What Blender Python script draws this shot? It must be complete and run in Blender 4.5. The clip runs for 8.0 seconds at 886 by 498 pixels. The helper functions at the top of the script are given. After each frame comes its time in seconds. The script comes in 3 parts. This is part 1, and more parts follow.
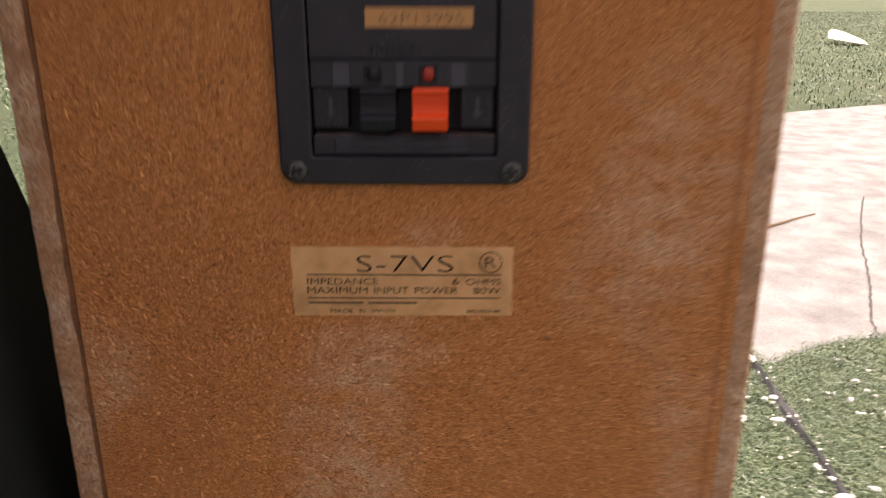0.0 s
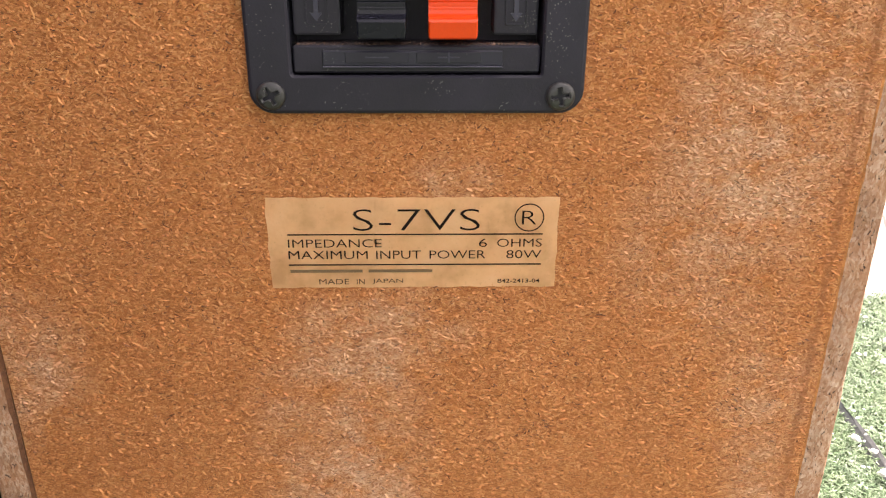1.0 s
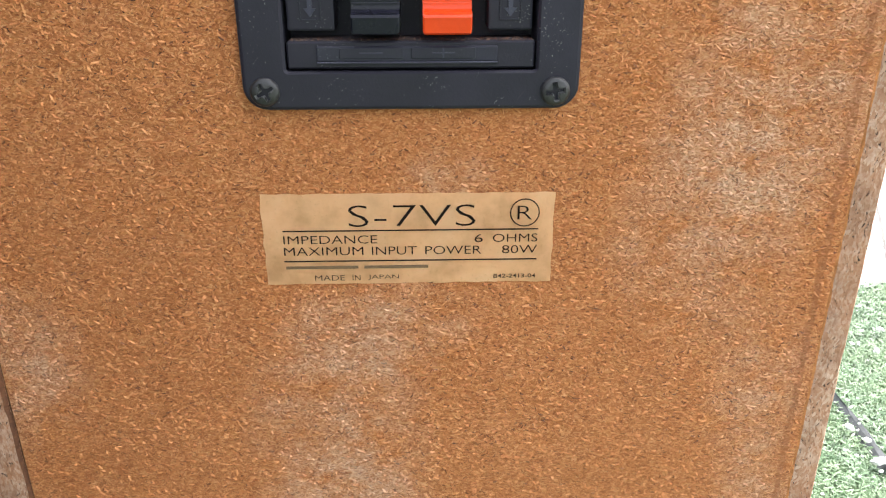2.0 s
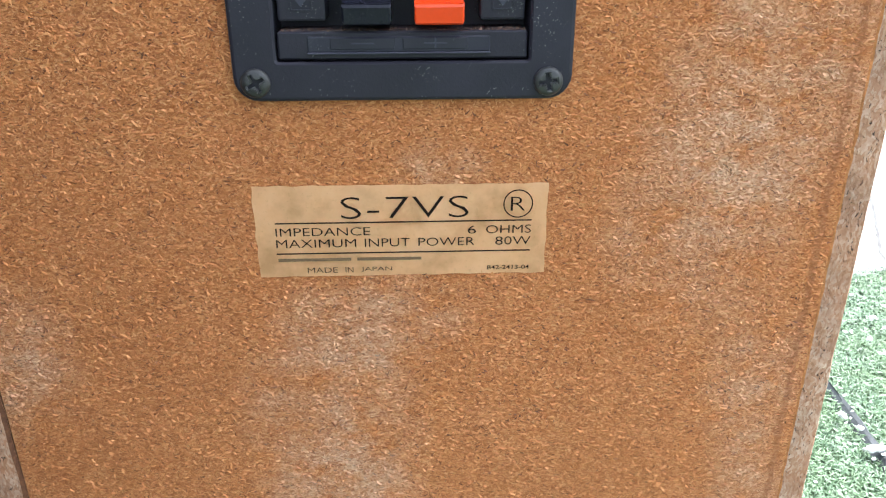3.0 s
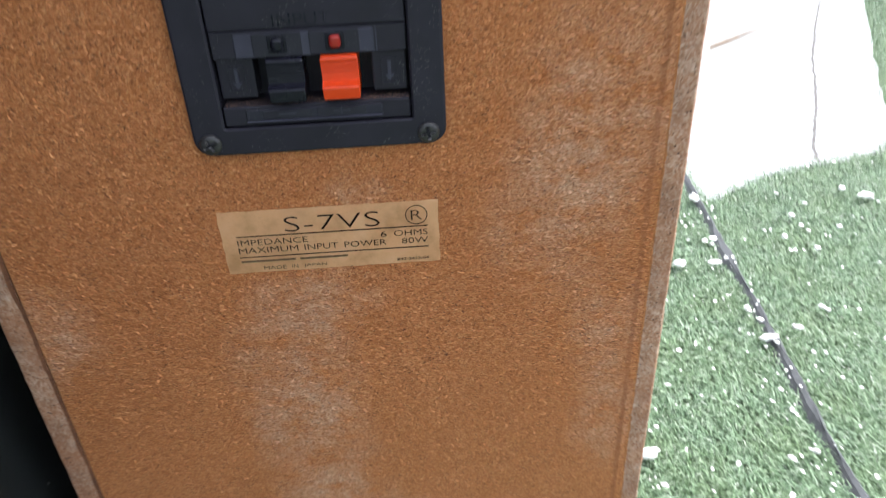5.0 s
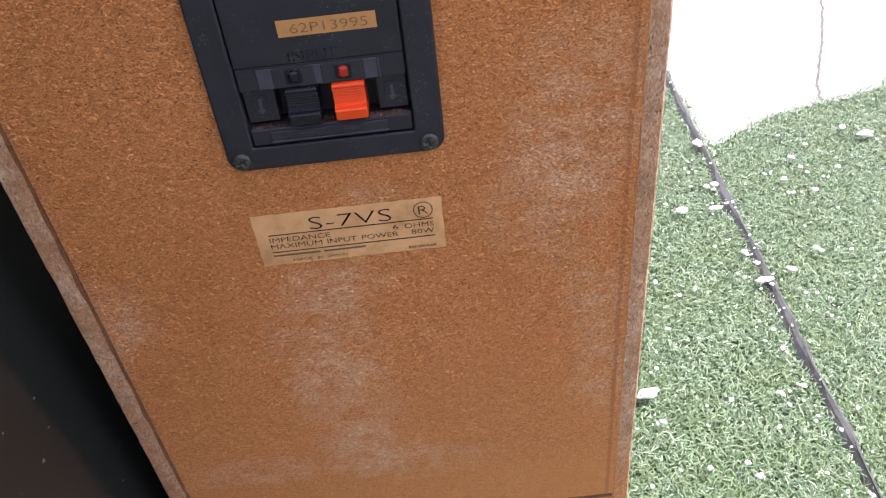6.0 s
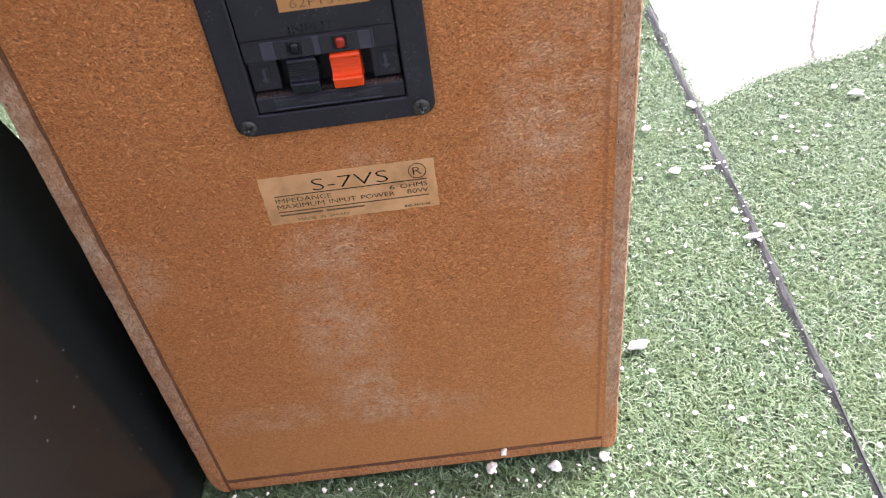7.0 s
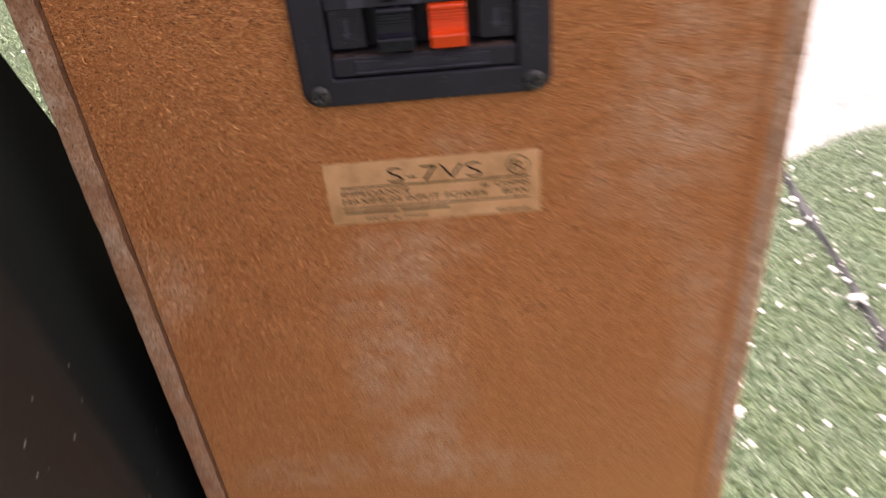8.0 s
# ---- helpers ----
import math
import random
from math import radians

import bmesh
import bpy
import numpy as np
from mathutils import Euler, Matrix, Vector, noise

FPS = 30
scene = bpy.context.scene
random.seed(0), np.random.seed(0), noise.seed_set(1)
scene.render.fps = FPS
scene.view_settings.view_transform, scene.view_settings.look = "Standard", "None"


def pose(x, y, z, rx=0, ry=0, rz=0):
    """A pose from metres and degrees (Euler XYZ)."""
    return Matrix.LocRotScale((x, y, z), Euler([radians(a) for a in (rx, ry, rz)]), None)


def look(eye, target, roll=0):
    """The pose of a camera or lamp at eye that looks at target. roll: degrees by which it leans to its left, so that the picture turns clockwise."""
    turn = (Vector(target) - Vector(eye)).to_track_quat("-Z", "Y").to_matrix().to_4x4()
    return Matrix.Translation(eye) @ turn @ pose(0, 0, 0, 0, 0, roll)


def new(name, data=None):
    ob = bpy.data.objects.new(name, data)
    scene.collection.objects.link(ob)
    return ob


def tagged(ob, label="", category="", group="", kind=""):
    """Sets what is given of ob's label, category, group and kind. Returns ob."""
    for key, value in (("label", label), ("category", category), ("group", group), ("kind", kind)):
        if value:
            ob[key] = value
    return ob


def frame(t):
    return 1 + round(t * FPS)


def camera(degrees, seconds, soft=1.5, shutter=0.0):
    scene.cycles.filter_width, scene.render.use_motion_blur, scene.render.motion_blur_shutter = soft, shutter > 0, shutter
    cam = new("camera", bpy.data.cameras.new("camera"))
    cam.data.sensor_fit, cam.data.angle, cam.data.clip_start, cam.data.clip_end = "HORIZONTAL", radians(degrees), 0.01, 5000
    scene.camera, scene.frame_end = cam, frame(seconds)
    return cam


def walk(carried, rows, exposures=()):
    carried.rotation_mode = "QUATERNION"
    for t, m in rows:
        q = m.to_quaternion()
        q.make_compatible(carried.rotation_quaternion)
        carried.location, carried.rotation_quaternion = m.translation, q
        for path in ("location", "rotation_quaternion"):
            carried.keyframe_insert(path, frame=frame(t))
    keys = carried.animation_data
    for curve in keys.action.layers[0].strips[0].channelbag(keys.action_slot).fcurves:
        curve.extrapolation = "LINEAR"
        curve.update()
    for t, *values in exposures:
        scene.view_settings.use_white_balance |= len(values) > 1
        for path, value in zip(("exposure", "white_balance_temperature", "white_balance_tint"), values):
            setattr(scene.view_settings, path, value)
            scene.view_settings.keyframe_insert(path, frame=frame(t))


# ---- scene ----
cam = camera(59.5, 8.0, soft=1.15, shutter=0.5)
# seconds, eye (m), yaw, pitch, roll (degrees)
ROWS = [
    (0, 0.01705, -0.27653, 0.34286, 0.347, -18.558, 0.022),
    (0.2, 0.00469, -0.23961, 0.32445, -0.498, -18.965, 0.133),
    (0.5, 0.00648, -0.21172, 0.32359, -0.739, -21.360, 0.146),
    (1, 0.00452, -0.20985, 0.32064, -1.095, -22.200, 0.155),
    (2.5, 0.00409, -0.20872, 0.32210, -1.747, -23.243, -0.148),
    (3, 0.00454, -0.20820, 0.32172, -1.989, -23.566, -0.180),
    (3.5, 0.00403, -0.20717, 0.32210, -1.902, -24.105, -0.706),
    (4, 0.00535, -0.20484, 0.31961, -1.942, -24.940, -1.308),
    (4.5, 0.00860, -0.21761, 0.32686, -2.023, -26.234, -1.429),
    (4.7, 0.02343, -0.24399, 0.34871, -1.792, -27.655, -1.545),
    (4.9, 0.03211, -0.25758, 0.38025, -2.031, -30.730, -2.183),
    (5, 0.03391, -0.25718, 0.39707, -2.044, -33.298, -2.675),
    (5.2, 0.03747, -0.26079, 0.42848, -1.758, -36.815, -3.300),
    (6.3, 0.04351, -0.28172, 0.44452, 1.565, -39.480, -7.939),
    (6.5, 0.04433, -0.28132, 0.44741, 2.006, -40.672, -8.392),
    (7, 0.04963, -0.30419, 0.45510, 1.761, -40.637, -8.267),
    (7.4, 0.05203, -0.31897, 0.48399, 1.955, -41.983, -8.494),
    (7.5, 0.05023, -0.32086, 0.47159, 2.003, -41.183, -8.353),
    (7.7, 0.04391, -0.32026, 0.43081, 2.090, -38.003, -7.347),
    (8, 0.01420, -0.26404, 0.39233, 2.814, -34.983, -5.773),
]
EXPOSURES = [
    (0.0, 1.40, 8000, 27), (0.5, 2.10, 8000, 26), (1.0, 2.62, 7500, 18), (2.5, 2.72, 6100, 7), (3.5, 2.71, 5750, 3), (4.0, 2.66, 5700, 2), (4.5, 2.63, 5700, 3), (5.0, 2.07, 6050, 10),
    (6.5, 2.14, 6450, 22), (7.0, 2.18, 6500, 22), (7.5, 2.09, 6550, 23), (8.0, 1.94, 7300, 28),
]
def heading(x, y, z, yaw, pitch, roll):
    """A pose from the eye and the way it looks: yaw to the left from +y, pitch up, roll anticlockwise."""
    return pose(x, y, z, 90 + pitch, 0, yaw) @ pose(0, 0, 0, 0, 0, roll)


walk(cam, [(t, heading(x, y, z, yaw, pitch, roll)) for t, x, y, z, yaw, pitch, roll in ROWS], EXPOSURES)

# ---- light: bright overcast day, the veiled sun to the right ----
SUN_HIGH, SUN_ROUND = 55.0, 62.0
world = bpy.data.worlds.new("sky")
scene.world = world
world.use_nodes = True
wn = world.node_tree.nodes
sky = wn.new("ShaderNodeTexSky")
sky.sky_type, sky.sun_disc = "NISHITA", False
sky.sun_elevation, sky.sun_rotation = radians(SUN_HIGH), radians(SUN_ROUND)
sky.air_density, sky.dust_density = 1.0, 4.0
veil = wn.new("ShaderNodeHueSaturation")  # thin cloud all over
veil.inputs["Saturation"].default_value = 0.3
world.node_tree.links.new(sky.outputs[0], veil.inputs["Color"])
world.node_tree.links.new(veil.outputs[0], wn["Background"].inputs[0])
wn["Background"].inputs[1].default_value = 0.125
sun = new("sun", bpy.data.lights.new("sun", "SUN"))
sun.data.energy, sun.data.angle, sun.data.color = 1.4, radians(16), (1.0, 0.96, 0.9)
sun_from = Vector((math.sin(radians(SUN_ROUND)) * math.cos(radians(SUN_HIGH)), math.cos(radians(SUN_ROUND)) * math.cos(radians(SUN_HIGH)), math.sin(radians(SUN_HIGH))))
sun.matrix_world = look(sun_from * 5, (0, 0, 0))


# ---- materials ----
class Nodes:
    """A node material under construction."""

    def __init__(self, name, roughness=0.6, metallic=0.0):
        self.mat = bpy.data.materials.new(name)
        self.mat.use_nodes = True
        self.tree = self.mat.node_tree
        self.shader = self.tree.nodes["Principled BSDF"]
        self.shader.inputs["Roughness"].default_value = roughness
        self.shader.inputs["Metallic"].default_value = metallic
        self.place = self.tree.nodes.new("ShaderNodeTexCoord").outputs["Object"]

    def link(self, a, b):
        if isinstance(a, (int, float)):
            b.default_value = a
        elif isinstance(a, tuple):
            b.default_value = (*a, 1.0) if len(a) == 3 and b.type == "RGBA" else a
        else:
            self.tree.links.new(a, b)

    def math(self, op, a, b=0.0, clamp=False):
        n = self.tree.nodes.new("ShaderNodeMath")
        n.operation, n.use_clamp = op, clamp
        self.link(a, n.inputs[0])
        self.link(b, n.inputs[1])
        return n.outputs[0]

    def mapped(self, scale=(1, 1, 1), turn=(0, 0, 0), shift=(0, 0, 0), of=None):
        n = self.tree.nodes.new("ShaderNodeMapping")
        n.inputs["Scale"].default_value = scale
        n.inputs["Rotation"].default_value = [radians(a) for a in turn]
        n.inputs["Location"].default_value = shift
        self.link(of or self.place, n.inputs["Vector"])
        return n.outputs[0]

    def noise(self, scale, detail=3.0, rough=0.55, of=None, colour=False):
        n = self.tree.nodes.new("ShaderNodeTexNoise")
        n.inputs["Scale"].default_value = scale
        n.inputs["Detail"].default_value = detail
        n.inputs["Roughness"].default_value = rough
        self.link(of or self.place, n.inputs["Vector"])
        return n.outputs["Color" if colour else "Fac"]

    def cells(self, scale, of=None, out="Color", feature="F1"):
        n = self.tree.nodes.new("ShaderNodeTexVoronoi")
        n.feature = feature
        n.inputs["Scale"].default_value = scale
        self.link(of or self.place, n.inputs["Vector"])
        if out == "Color":
            s = self.tree.nodes.new("ShaderNodeSeparateColor")
            self.tree.links.new(n.outputs["Color"], s.inputs[0])
            return s.outputs[0]
        return n.outputs[out]

    def ramp(self, fac, stops):
        n = self.tree.nodes.new("ShaderNodeValToRGB")
        while len(n.color_ramp.elements) < len(stops):
            n.color_ramp.elements.new(0.5)
        for e, (at, c) in zip(n.color_ramp.elements, stops):
            e.position = at
            e.color = (c, c, c, 1) if isinstance(c, (int, float)) else (*c, 1)
        self.link(fac, n.inputs[0])
        return n.outputs[0]

    def mix(self, fac, a, b, how="MIX"):
        n = self.tree.nodes.new("ShaderNodeMix")
        n.data_type, n.blend_type = "RGBA", how
        self.link(fac, n.inputs["Factor"])
        self.link(a, n.inputs["A"] if n.inputs["A"].type == "RGBA" else n.inputs[6])
        self.link(b, n.inputs[7])
        return n.outputs[2]

    def warp(self, scale, amount, of=None):
        """Coordinates stirred by a noise."""
        sub = self.tree.nodes.new("ShaderNodeVectorMath")
        sub.operation = "MULTIPLY_ADD"
        self.link(self.noise(scale, 2.0, 0.5, colour=True), sub.inputs[0])
        sub.inputs[1].default_value = (amount, amount, amount)
        self.link(of or self.place, sub.inputs[2])
        return sub.outputs[0]

    def near(self, x, z, rx, rz):
        """1 in the middle of an oval patch of the x-z plane, falling to 0 at its rim."""
        s = self.tree.nodes.new("ShaderNodeSeparateXYZ")
        self.link(self.mapped((1 / rx, 1.0, 1 / rz), shift=(-x / rx, 0, -z / rz)), s.inputs[0])
        d = self.math("ADD", self.math("MULTIPLY", s.outputs[0], s.outputs[0]), self.math("MULTIPLY", s.outputs[2], s.outputs[2]))
        return self.math("SUBTRACT", 1.0, d, clamp=True)

    def bump(self, height, distance, strength=1.0):
        n = self.tree.nodes.new("ShaderNodeBump")
        n.inputs["Distance"].default_value = distance
        n.inputs["Strength"].default_value = strength
        self.link(height, n.inputs["Height"])
        self.tree.links.new(n.outputs[0], self.shader.inputs["Normal"])

    def done(self, colour, roughness=None):
        self.link(colour, self.shader.inputs["Base Color"])
        if roughness is not None:
            self.link(roughness, self.shader.inputs["Roughness"])
        return self.mat


# pale dried water marks on the back: middle x, z and half sizes
MARKS = [(-0.024, 0.166, 0.034, 0.052), (-0.020, 0.120, 0.032, 0.050), (-0.014, 0.082, 0.036, 0.028), (0.012, 0.066, 0.055, 0.018), (0.088, 0.242, 0.034, 0.046), (0.116, 0.130, 0.020, 0.044),
         (0.106, 0.285, 0.040, 0.050), (-0.010, 0.208, 0.034, 0.022), (0.112, 0.182, 0.020, 0.032), (-0.119, 0.196, 0.022, 0.034), (-0.075, 0.072, 0.060, 0.016), (0.011, 0.255, 0.016, 0.010)]


def weathered(m, colour, grain):
    """Stains on the board: dried water marks, a clean yellow foot above a tide line, a reddened strip along one joint.
    The foot's long upward fade also paints in brighter light on the lower board.
    """
    broad = m.noise(9, 3.0, 0.6)
    colour = m.mix(m.ramp(broad, [(0.35, 0.0), (0.7, 0.35)]), colour, (0.47, 0.16, 0.044))
    where = m.tree.nodes.new("ShaderNodeSeparateXYZ")
    m.link(m.warp(30, 0.012), where.inputs[0])
    # yellow band at the bottom; the fade above it is bounced light painted in
    foot = m.ramp(where.outputs[2], [(0.045, 0.5), (0.075, 0.22), (0.2, 0.0)])
    colour = m.mix(foot, colour, (0.66, 0.28, 0.09))
    spots = 0.0
    for x, z, rx, rz in MARKS:
        spots = m.math("ADD", spots, m.near(x, z, rx, rz))
    cloud = m.ramp(m.noise(1.0, 6.0, 0.7, of=m.mapped((58, 40, 74))), [(0.38, 0.0), (0.86, 1.0)])
    dust = m.math("MULTIPLY", cloud, m.math("ADD", 0.1, m.math("MULTIPLY", spots, 1.25)), clamp=True)
    dust = m.math("MULTIPLY", dust, m.ramp(grain, [(0.15, 0.3), (0.75, 1.0)]))
    colour = m.mix(m.math("MULTIPLY", dust, 0.6), colour, (0.78, 0.59, 0.44))
    edge = m.tree.nodes.new("ShaderNodeSeparateXYZ")
    m.link(m.warp(160, 0.0022), edge.inputs[0])
    strip = m.ramp(m.math("MULTIPLY", m.math("SUBTRACT", edge.outputs[0], 0.116), 90.0), [(0.64, 0.0), (0.76, 0.55), (0.88, 0.55), (0.93, 0.0)])
    return m.mix(strip, colour, (0.36, 0.125, 0.045))


def chipboard_face():
    """Flaked particle board: small chips lying every way, dark fibres and pale dusty water stains."""
    m = Nodes("particle_board", 0.8)
    flat = m.mapped((1, 0.15, 1))
    stirred = m.warp(380, 0.0009, flat)
    layers = []
    for turn, seed in ((8, 0.0), (-20, 3.1), (50, 7.7), (112, 11.3)):
        v = m.mapped((780, 560, 2500), (0, 0, 0), (seed, seed * 2, seed), m.mapped(turn=(0, turn, 0), of=stirred))
        layers.append(m.cells(1.0, v))
    pick = m.noise(620, 1.0)
    a = m.mix(m.math("GREATER_THAN", pick, 0.5), layers[0], layers[1])
    b = m.mix(m.math("GREATER_THAN", m.noise(560, 1.0, of=m.mapped(shift=(4, 2, 1))), 0.52), layers[2], layers[3])
    chips = m.mix(m.math("GREATER_THAN", m.noise(470, 1.0, of=m.mapped(shift=(9, 5, 3))), 0.56), a, b)
    fine = m.noise(2600, 3.0, 0.8, flat)
    value = m.math("ADD", m.math("MULTIPLY", chips, 0.72), m.math("MULTIPLY", fine, 0.32))
    colour = m.ramp(value, [(0.1, (0.27, 0.075, 0.022)), (0.28, (0.42, 0.131, 0.038)), (0.5, (0.56, 0.194, 0.058)), (0.72, (0.66, 0.262, 0.088)), (0.9, (0.78, 0.39, 0.17))])
    speck = m.math("GREATER_THAN", m.cells(1.0, m.mapped((900, 800, 2000), of=m.warp(500, 0.002))), 0.994)
    colour = m.mix(m.math("MULTIPLY", speck, 0.8), colour, (0.1, 0.034, 0.013))
    m.bump(value, 0.0022, 1.0)
    return m.done(weathered(m, colour, chips))


def loose_chip():
    """Single slivers of wood on the face of the board, a few of them dark."""
    m = Nodes("wood_sliver", 0.75)
    r = m.tree.nodes.new("ShaderNodeNewGeometry").outputs["Random Per Island"]
    colour = m.ramp(r, [(0.0, (0.07, 0.023, 0.009)), (0.075, (0.15, 0.048, 0.017)), (0.115, (0.45, 0.146, 0.043)), (0.45, (0.56, 0.197, 0.059)), (0.8, (0.64, 0.25, 0.083)), (1.0, (0.72, 0.325, 0.128))])
    return m.done(weathered(m, colour, m.ramp(r, [(0.0, 0.0), (0.25, 0.7), (1.0, 0.9)])))


def chipboard_edge(name, warmth):
    """Sawn edge of coarse chipboard, greyed or warm brown, full of pits."""
    m = Nodes(name, 0.85)
    v = m.warp(150, 0.004)
    long = m.mapped((1500, 900, 620), of=v)
    chips = m.cells(1.0, long)
    fine = m.noise(900, 3.0, 0.7)
    value = m.math("ADD", m.math("MULTIPLY", chips, 0.5), m.math("MULTIPLY", fine, 0.5))
    colour = m.ramp(value, [(0.15, (0.22, 0.11, 0.065)), (0.45, (0.43, 0.26, 0.175)), (0.8, (0.63, 0.48, 0.38))])
    warm = m.ramp(m.noise(38, 4.0, 0.65), [(0.38, warmth * 0.4), (0.6, 1.0)])
    colour = m.mix(m.math("MULTIPLY", warm, warmth), colour, (0.4, 0.155, 0.06))
    pale = m.ramp(m.noise(85, 4.0, 0.7, of=m.mapped(shift=(3, 1, 7))), [(0.52, 0.0), (0.72, 0.75 * (1 - warmth * 0.6))])
    colour = m.mix(pale, colour, (0.6, 0.45, 0.36))
    brown = m.ramp(m.noise(55, 4.0, 0.7, of=m.mapped(shift=(8, 4, 1))), [(0.42, 0.0), (0.62, 0.3 + 0.4 * warmth)])
    colour = m.mix(brown, colour, (0.2, 0.08, 0.038))
    where = m.tree.nodes.new("ShaderNodeSeparateXYZ")
    m.link(m.warp(40, 0.02), where.inputs[0])
    colour = m.mix(m.ramp(where.outputs[2], [(0.04, 0.75), (0.075, 0.0)]), colour, m.ramp(value, [(0.2, (0.3, 0.1, 0.03)), (0.7, (0.56, 0.23, 0.075))]))
    pits = m.ramp(m.noise(1.0, 3.0, 0.7, of=m.mapped((1300, 800, 480), of=v)), [(0.335, 1.0), (0.385, 0.0)])
    colour = m.mix(pits, colour, (0.045, 0.022, 0.014))
    m.bump(m.math("SUBTRACT", value, m.math("MULTIPLY", pits, 1.3)), 0.0012, 0.9)
    return m.done(colour)


def black_plastic(name, base, rough, dusty):
    m = Nodes(name, rough)
    grain = m.noise(1400, 2.0, 0.6)
    tone = m.mix(m.ramp(m.noise(60, 3.0), [(0.3, 0.0), (0.7, 0.5)]), base, tuple(c * 1.9 for c in base))
    specks = m.math("GREATER_THAN", m.math("MULTIPLY", m.cells(4200, m.warp(900, 0.0012)), m.math("ADD", 0.9, m.math("MULTIPLY", m.noise(70, 3.0), 0.15))), 0.975)
    scratch = m.ramp(m.noise(1.0, 1.0, of=m.mapped((120, 120, 3200), of=m.mapped(turn=(0, 55, 0), of=m.warp(25, 0.03)))), [(0.77, 0.0), (0.81, 0.4)])
    mask = m.math("MULTIPLY", m.math("MAXIMUM", specks, scratch), dusty, clamp=True)
    m.bump(grain, 0.0002, 0.35)
    m.shader.inputs["Specular IOR Level"].default_value = 0.26
    return m.done(m.mix(mask, tone, (0.3, 0.29, 0.28)), m.math("ADD", rough - 0.08, m.math("MULTIPLY", m.noise(90, 3.0), 0.2)))


def plain(name, base, rough, grain=600, depth=0.0002, vary=0.25, metallic=0.0, blotch=40):
    """A surface of one material with grain, blotches and a fine relief."""
    m = Nodes(name, rough, metallic)
    g = m.noise(grain, 3.0, 0.65)
    t = m.math("ADD", m.math("MULTIPLY", g, 0.5), m.math("MULTIPLY", m.noise(blotch, 3.0), 0.5))
    low, high = tuple(c * (1 - vary) for c in base), tuple(min(1.0, c * (1 + vary)) for c in base)
    m.bump(g, depth, 0.5)
    return m.done(m.ramp(t, [(0.3, low), (0.7, high)]), m.math("ADD", rough - 0.06, m.math("MULTIPLY", g, 0.12)))


def paper_label():
    m = Nodes("aged_paper", 0.5)
    stain = m.noise(70, 4.0, 0.6)
    colour = m.ramp(stain, [(0.3, (0.66, 0.375, 0.185)), (0.5, (0.84, 0.525, 0.285)), (0.72, (0.9, 0.6, 0.365))])
    fibre = m.noise(900, 2.0, 0.6)
    colour = m.mix(m.ramp(fibre, [(0.6, 0.0), (0.8, 0.3)]), colour, (0.42, 0.23, 0.09))
    m.bump(fibre, 0.00015, 0.5)
    return m.done(colour)


def turf_blade():
    m = Nodes("turf_fibre", 0.42)
    r = m.tree.nodes.new("ShaderNodeNewGeometry").outputs["Random Per Island"]
    colour = m.ramp(r, [(0.0, (0.035, 0.068, 0.03)), (0.3, (0.09, 0.158, 0.075)), (0.6, (0.155, 0.245, 0.132)), (0.85, (0.225, 0.32, 0.193)), (0.96, (0.31, 0.385, 0.27)), (1.0, (0.46, 0.49, 0.42))])
    patch = m.ramp(m.noise(26, 4.0, 0.65), [(0.4, 0.0), (0.68, 0.6)])
    colour = m.mix(patch, colour, (0.125, 0.19, 0.075))
    m.shader.inputs["Specular IOR Level"].default_value = 0.5
    return m.done(colour)


def turf_floor():
    m = Nodes("turf_backing", 0.9)
    v = m.noise(500, 4.0, 0.7)
    big = m.noise(3.0, 4.0)
    colour = m.ramp(v, [(0.3, (0.04, 0.066, 0.03)), (0.52, (0.08, 0.122, 0.06)), (0.7, (0.135, 0.18, 0.1))])
    colour = m.mix(m.ramp(big, [(0.4, 0.0), (0.7, 0.35)]), colour, (0.15, 0.2, 0.09))
    m.bump(v, 0.006, 0.8)
    return m.done(colour)


def paving():
    m = Nodes("pale_concrete", 0.85)
    grit = m.noise(420, 4.0, 0.7)
    blot = m.noise(16, 4.0, 0.6)
    colour = m.ramp(m.math("ADD", m.math("MULTIPLY", grit, 0.4), m.math("MULTIPLY", blot, 0.6)), [(0.36, (0.2, 0.2, 0.196)), (0.5, (0.31, 0.314, 0.31)), (0.64, (0.42, 0.424, 0.42))])
    pits = m.ramp(m.noise(210, 2.0), [(0.27, 0.5), (0.33, 0.0)])
    colour = m.mix(pits, colour, (0.2, 0.16, 0.14))
    m.bump(m.math("ADD", grit, m.math("MULTIPLY", blot, 1.5)), 0.002, 0.7)
    return m.done(colour)


def glossy_black():
    """Black foil on board, polished, with a few nicks and dust."""
    m = Nodes("glossy_black_foil", 0.16)
    m.shader.inputs["Specular IOR Level"].default_value = 0.35
    nick = m.math("MULTIPLY", m.math("GREATER_THAN", m.cells(1.0, m.mapped((130, 130, 640), of=m.mapped(turn=(28, 0, 0), of=m.warp(40, 0.03)))), 0.9982), m.math("GREATER_THAN", m.noise(7, 2.0), 0.56))
    dust = m.math("GREATER_THAN", m.cells(950, m.warp(300, 0.004)), 0.9992)
    colour = m.mix(m.math("MAXIMUM", m.math("MULTIPLY", nick, 0.55), m.math("MULTIPLY", dust, 0.4)), (0.0135, 0.0152, 0.0156), (0.42, 0.4, 0.38))
    return m.done(colour, m.math("ADD", 0.12, m.math("MULTIPLY", m.noise(25, 3.0), 0.14)))


